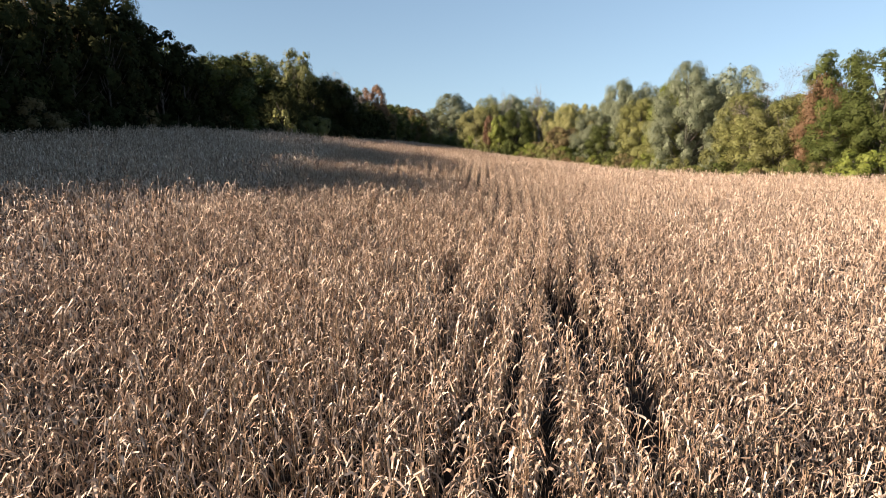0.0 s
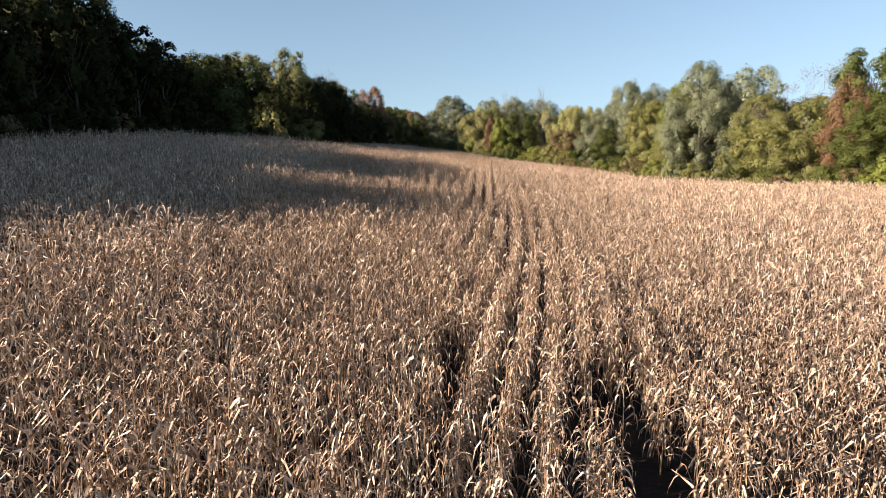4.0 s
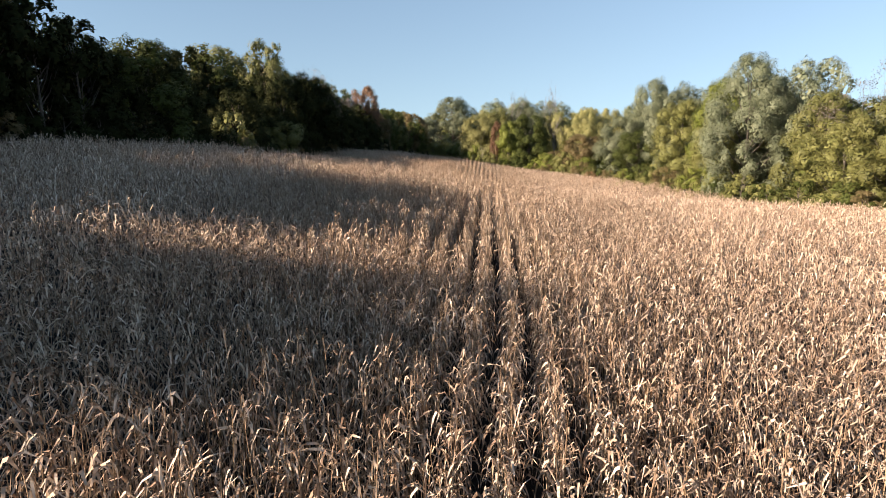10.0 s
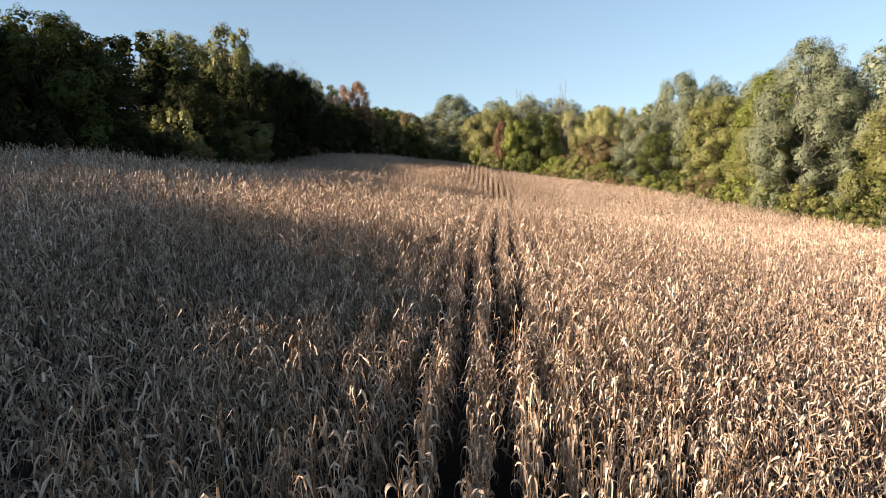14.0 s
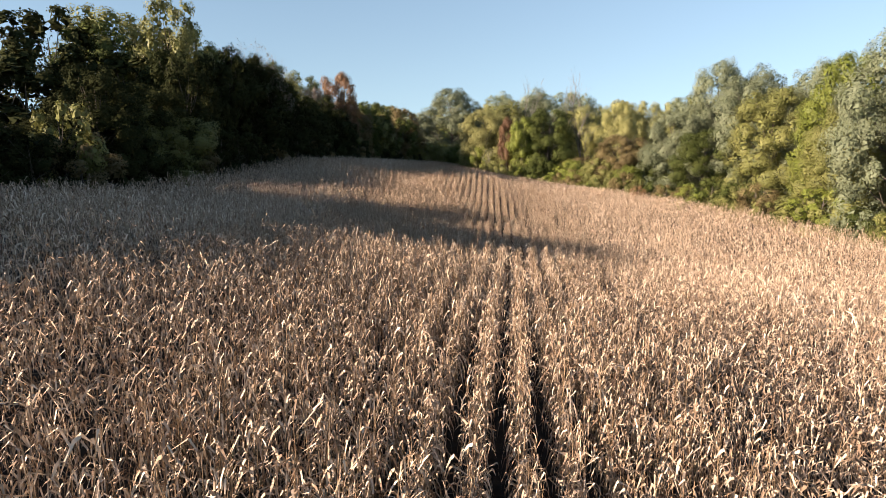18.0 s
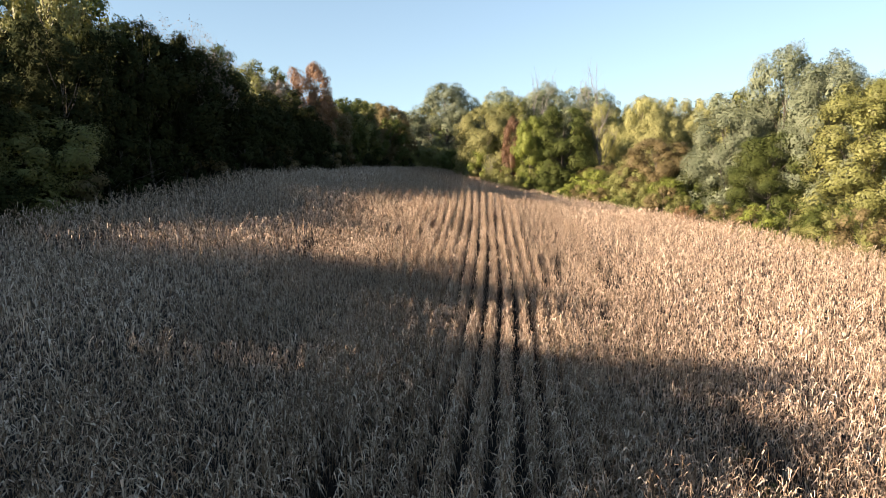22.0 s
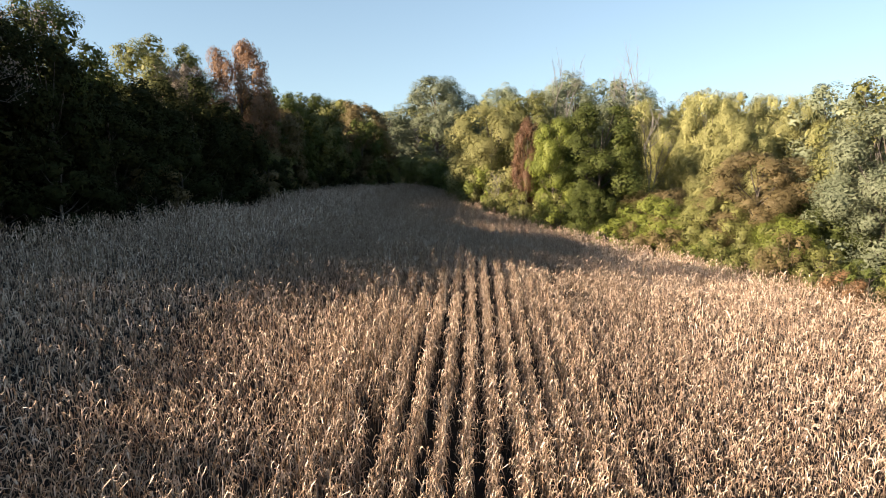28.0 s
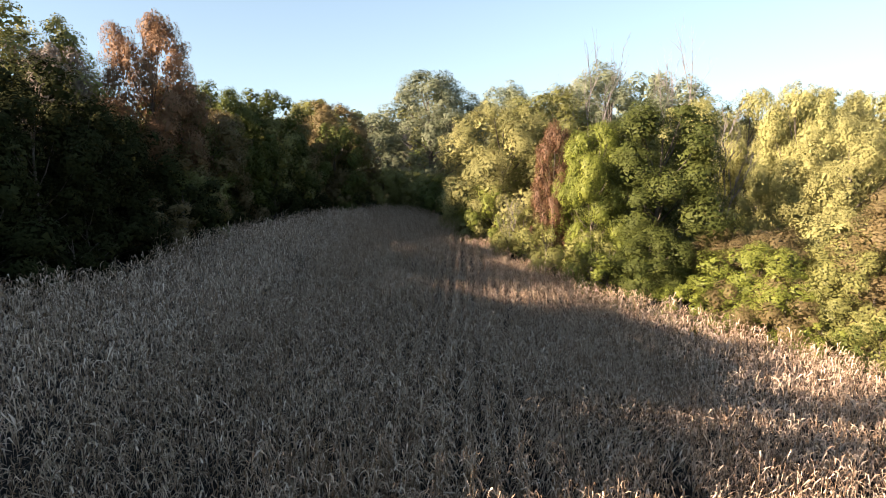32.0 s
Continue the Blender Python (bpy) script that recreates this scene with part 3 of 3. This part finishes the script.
def stock(key, count, make):
    if key not in STOCK:
        STOCK[key] = [make(s + 1) for s in range(count)]
        for ob in STOCK[key]:
            ob["used"] = 0
    return STOCK[key]


LABELS = {
    "green": "broadleaf tree with full green autumn foliage", "dark": "woodland tree, dense green foliage with shade put into its colour",
    "silver": "tall tree with pale silvery grey-green leaves", "olive": "olive-green tree turning slightly yellow",
    "lime": "bright yellow-green leafy tree", "yellow": "tree with pale yellow autumn leaves",
    "rust": "tree with thinning rusty brown autumn leaves", "brown": "brownish olive tree in late autumn leaf",
    "russet": "sparse twiggy tree with faded russet leaves",
    "red": "small tree covered in dull red autumn leaves", "grey": "nearly leafless greyish twiggy tree"}
rng_place = np.random.default_rng(77)


FORMS = {   # height, width, leaves, leaf size, lowest leaves, boughs, widest at, kinds of crown
    "fine": (18, 13, 52000, 0.080, 0.04, 60, 0.40, 4), "tree": (18, 13, 29000, 0.102, 0.04, 54, 0.40, 4), "wood": (18, 13, 15000, 0.125, 0.03, 46, 0.42, 5),
    "back": (17, 12, 3200, 0.25, 0.03, 24, 0.4, 3), "low": (9, 9.4, 29000, 0.070, 0.0, 52, 0.40, 4), "bush": (4, 4.8, 3400, 0.07, 0.0, 16, 0.36, 4), "shrub": (4, 4.8, 7000, 0.044, 0.0, 18, 0.36, 4)}


def plant(form, kind, x, y, h, w=None):
    """Sets one tree or bush of that form and leaf colour on the land. h: its height, w: its width."""
    low_plant = form in ("bush", "shrub")
    if form in ("fine", "tree", "wood") and w and w > 0.85 * h:
        form = "low"
    if form in FORMS:
        hh, ww, leaves, size, low, clumps, peak, count = FORMS[form]
        feathery = kind in ("silver", "yellow") and not low_plant
        protos = stock((form, feathery), count, lambda s: broadleaf("bush" if low_plant else "tree", hh, ww, leaves, size, s * 13 + len(form) * 5 + feathery, low, clumps, peak, feathery))
    elif form == "snag":
        protos, hh, ww = stock((form, kind), 2, lambda s: bare_tree("dead_tree", 14, 0.42, s * 23)), 14, 8
    else:
        protos, hh, ww = stock((form, kind), 2, lambda s: bare_tree("tree", 14, 0.5 if kind == "grey" else 0.75, s * 29 + len(kind), 2500 if kind == "grey" else 11000, M_PALEBARK if kind == "grey" else M_BARK, 0.075)), 14, 9
    ob = protos[int(rng_place.integers(0, len(protos)))]
    fresh = min(protos, key=lambda o: o["used"])
    sz, sx = h / hh, (w or ww * h / hh) / ww * (1.1 if low_plant else 1.25)
    m = Matrix.LocRotScale((x, y, float(land(x, y)) - 0.05), Euler((0, 0, rng_place.uniform(0, 6.283))), Vector((sx, sx, sz)))
    hedge = "leafy hedgerow bush, %s leaves, at the field edge" % kind
    label = {"bush": hedge, "shrub": hedge, "snag": "bare dead tree with pale weathered limbs"}.get(form, LABELS[kind])
    if fresh["used"] == 0:
        thing = fresh
    else:
        thing = copy_thing(ob, Matrix.Identity(4))
    for o in thing.children:
        if o.name.startswith("crown"):                  # the crowns share their meshes and take their leaf colour one by one
            o.material_slots[0].link = "OBJECT"
            o.material_slots[0].material = LEAF[kind]
    thing.matrix_basis, thing["used"] = m, 1
    return tagged(thing, label, "bush" if low_plant else "tree", group="hedgerow bushes" if low_plant else "woodland trees")


def topped(form, kind, x, y, top, w=None):
    """The same, by the height above sea of its tip."""
    return plant(form, kind, x, y, top - float(land(x, y)), w)


def far_end():
    topped("fine", "silver", -4.2, 264, 15.3, 19)
    topped("tree", "silver", 12, 306, 15.6, 16)
    topped("tree", "silver", 24, 300, 13.5, 14)
    topped("fine", "yellow", 4.5, 217, 8.6, 11)
    plant("shrub", "lime", 3.6, 214.5, 8, 7)
    topped("fine", "green", 17.5, 206.5, 8.6, 12)
    topped("fine", "lime", 11.8, 206.5, 6.8, 6.5)
    topped("tree", "olive", 10, 221, 10.5, 12)
    topped("fine", "silver", 19, 232, 13.6, 16)
    topped("tree", "silver", 28, 240, 13.2, 15)
    topped("tree", "red", 8.9, 210.0, 6.8, 4.4)
    plant("shrub", "rust", 28, 171.5, 3.2)
    plant("shrub", "olive", 7.5, 204, 5.2)
    topped("snag", "grey", 14.5, 219, 16.3, 8)
    topped("snag", "grey", 26, 230, 19.2, 9)
    plant("tree", "brown", 21.5, 201, 6.8, 5.5)
    topped("snag", "grey", 25.5, 211, 9.6, 9)
    plant("snag", "grey", 4.6, 208.5, 7.5)
    for x, y, top, w in ((34.5, 216, 10.6, 8), (37, 220, 10, 9), (44, 226, 10.5, 10), (52, 232, 10.5, 9), (28, 226, 9.5, 9), (60, 240, 10.5, 9), (68, 240, 10.5, 10), (40, 238, 11, 9), (34, 206, 7.5, 9), (43, 208, 8, 9)):
        topped("fine" if y < 228 else "tree", "yellow", x, y, top, w)
    for x, y, kind, h in ((20.5, 193, "lime", 7), (25, 188, "olive", 7.5), (23, 196, "brown", 7.5), (29, 181, "lime", 6.5), (15, 199, "green", 6.5), (11, 201.5, "olive", 5.5), (6, 209, "olive", 6), (2.5, 222, "green", 6), (-2, 238, "green", 7), (-6, 244, "olive", 7.5), (-11, 245, "olive", 7), (3, 232, "green", 7), (33, 184, "green", 8), (0, 228, "green", 5), (27, 192, "olive", 8), (30, 197, "yellow", 9), (36, 196, "olive", 9)):
        plant("tree" if h > 6 else "shrub", kind, x, y, h, h * 1.0)
    for k in range(30):
        plant("back", ("silver", "olive", "green", "yellow", "olive")[k % 5], -110 + k * 9, 292 + 34 * ((k * 5) % 7) / 6, 16 + (k * 3) % 5, 17)


def sunlit_side():
    for kind, x, y, top, w in (
            ("silver", 45, 184, 16.5, 11), ("silver", 53, 184, 15.5, 13), ("lime", 50, 154, 15, 11), ("silver", 48.5, 140, 18, 13),
            ("silver", 57, 137, 16.8, 12), ("olive", 54.5, 128, 11.2, 10), ("green", 60, 106, 17, 12), ("rust", 57.5, 104.5, 13.2, 8),
            ("green", 60, 93, 16, 12), ("olive", 45, 164, 11, 12), ("silver", 44, 171, 13, 12), ("brown", 29, 188, 3.6, 10),
            ("green", 38, 171, 5, 9), ("olive", 52, 118, 7, 10), ("olive", 55, 112, 10, 10), ("green", 55, 96, 8, 9),
            ("silver", 56, 148, 15.5, 12), ("silver", 52, 165, 15, 12), ("olive", 46, 146, 8, 9), ("silver", 36.5, 181, 8, 10)):
        topped("fine" if 125 < y < 200 and x < 54 else "tree" if x < 62 else "wood", kind, x, y, top, w)
    topped("bare", "grey", 61, 126, 17, 13)
    for k in range(20):
        y = 82 + k * 6.6
        for depth, kinds in ((17, ("silver", "olive", "green")), (27, ("olive", "silver", "yellow"))):
            if y > 168 and depth == 17:
                continue
            topped("wood" if y > 140 else "back", kinds[k % 3], (y > 168) * 12 + float(right_edge(y)) + depth + 4 * ((k * 7) % 5) / 4, y, 11 + (k * 5) % 5, 13)
    hues = ("green", "lime", "green", "olive", "olive", "lime", "green", "brown", "olive", "red")
    for k, y in enumerate(np.linspace(76, 199, 54)):
        kind = hues[int(rng_place.integers(0, 9))]
        plant("shrub" if y > 150 else "bush", kind, float(right_edge(y)) + 1.4 + rng_place.uniform(0, 2.4), float(y), rng_place.uniform(3.0, 6.0))


SLANT = math.tan(radians(SUN_AZ - 180))
SHADE_AT = [0, 16, 20, 22, 23, 30.5, 31.5, 33.8, 34.8, 53, 54.5, 63, 65, 70, 78, 82, 84.5, 86, 88, 91, 94, 97, 99, 102, 104, 107, 111, 113, 114, 121, 123, 127, 130, 139, 140, 143.5, 146, 147.5, 150, 153, 160, 165, 175, 180, 190, 195.5, 196.5, 202.5, 203.5, 228]
SHADE_X = [-34, -20, -15, -12, -1, -1, -10, -10, 0.5, 0.5, -17, -17, -16, -7.5, -4.5, -3, 2, 9, 10, 9, 7, 2, -3, -3, 4, 3, 0, -4, -26, -26, -7, -6, -10, -13, 0, 1, -1, 6, 13, 20, 18, 13, 8, 2, 0, 0, -15, -15, 2, 0]


def shaded_side():
    for kind, x, y, top, w in (
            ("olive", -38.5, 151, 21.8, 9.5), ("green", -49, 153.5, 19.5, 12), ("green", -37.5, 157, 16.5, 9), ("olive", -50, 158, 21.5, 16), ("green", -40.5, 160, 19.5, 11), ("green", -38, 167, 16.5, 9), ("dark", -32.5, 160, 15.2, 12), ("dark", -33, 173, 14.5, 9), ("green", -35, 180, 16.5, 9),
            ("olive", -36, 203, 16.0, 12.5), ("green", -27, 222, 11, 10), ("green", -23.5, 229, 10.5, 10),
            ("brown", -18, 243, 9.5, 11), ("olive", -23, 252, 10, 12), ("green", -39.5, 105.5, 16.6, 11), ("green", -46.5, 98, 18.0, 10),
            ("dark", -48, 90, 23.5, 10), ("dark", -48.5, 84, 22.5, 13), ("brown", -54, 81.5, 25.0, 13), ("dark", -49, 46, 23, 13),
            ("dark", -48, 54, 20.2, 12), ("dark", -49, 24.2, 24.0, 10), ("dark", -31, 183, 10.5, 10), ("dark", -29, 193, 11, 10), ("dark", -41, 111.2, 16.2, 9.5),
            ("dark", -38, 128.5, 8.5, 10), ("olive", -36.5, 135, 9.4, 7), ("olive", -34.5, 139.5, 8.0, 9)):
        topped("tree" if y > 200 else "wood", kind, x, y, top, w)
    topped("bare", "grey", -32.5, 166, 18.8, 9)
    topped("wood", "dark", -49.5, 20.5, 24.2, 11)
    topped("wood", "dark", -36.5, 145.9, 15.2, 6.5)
    topped("tree", "grey", -32, 201, 12.6, 7)
    topped("bare", "grey", -33.5, 204, 12.5, 10)
    topped("fine", "russet", -28.4, 209.5, 16.3, 8.5)
    topped("wood", "brown", -27, 212, 10.5, 9)
    plant("bush", "olive", -35, 121, 8.8, 7)
    for k in range(58):
        y = 8 + k * 4.1
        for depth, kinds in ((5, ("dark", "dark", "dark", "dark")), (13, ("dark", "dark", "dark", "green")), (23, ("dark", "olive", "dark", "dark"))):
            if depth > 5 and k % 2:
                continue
            if y > (204 if depth == 5 else 192):        # lighter leaf colours stand in for the sun on their tops
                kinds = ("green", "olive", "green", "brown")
            yy = y + 1.6 * ((k * 5 + depth) % 4) / 4
            x = float(left_edge(min(yy, 238))) - depth - 3 * ((k * 3 + depth) % 4) / 4
            foot = yy - SLANT * (x + 42)                # the trees' height follows how far their shade falls over the maize
            shade_to = min(float(np.interp(foot + o, SHADE_AT, SHADE_X)) for o in ((0,) if depth == 5 else (-3, 0, 3)))
            tip = float(land(shade_to, yy + SLANT * (shade_to - x))) + CORN_H + (shade_to - x) * math.tan(radians(SUN_EL))
            h = min(max(tip - float(land(x, yy)) + ((1.4 if yy < 84 else 0.5) if depth == 5 else -1.4), 4.5), 25.0 if yy < 66 else 21.5)
            if yy > 176:
                h = min(h if 189 < foot < 203 else max(h, 13), {5: 8.5, 13: 12.0, 23: 14.5}[depth] - float(land(x, yy)))
            plant("wood" if yy > 95 and depth == 5 or yy > 175 and depth == 13 else "back", kinds[k % 4], x, yy, h, 7.2 if depth == 5 else 11.0)
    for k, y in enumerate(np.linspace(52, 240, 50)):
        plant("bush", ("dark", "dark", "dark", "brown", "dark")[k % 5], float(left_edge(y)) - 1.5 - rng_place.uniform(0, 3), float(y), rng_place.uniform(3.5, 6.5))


def weed(x, y, h, w, kind):
    """A low weed on the bare soil where the maize has failed."""
    thing = plant("shrub", kind, x, y, h, w)
    return tagged(thing, "low %s weed on bare soil between maize rows" % ("withered brown" if kind == "brown" else "green"), "weed", group="weeds in the gaps of the stand")


WEEDS = [weed(*spot) for spot in ((7.3, 124, 0.8, 1.0, "green"), (7.9, 124.7, 0.6, 0.8, "brown"), (6.8, 123.3, 0.7, 0.8, "olive"), (8.1, 106.4, 0.7, 0.9, "brown"),
             (8.4, 107.4, 0.55, 0.7, "olive"), (8.6, 110, 0.7, 0.9, "brown"), (9.5, 132, 0.8, 1.1, "brown"), (9.1, 133, 0.6, 0.8, "green"), (9.3, 135.4, 0.7, 0.9, "brown"))]
far_end()
sunlit_side()
shaded_side()
for protos in STOCK.values():       # drop the spare trees that were not needed
    for ob in protos:
        if ob["used"] == 0:
            for o in (*ob.children_recursive, ob):
                bpy.data.objects.remove(o)
for ob in scene.objects:
    if "used" in ob:
        del ob["used"]
for ob in WEEDS:
    ob.name = "weed"


# ---- the maize plants that the flight passes lowest over, one by one ----
single_plants(SPOTS[BY_PATH])
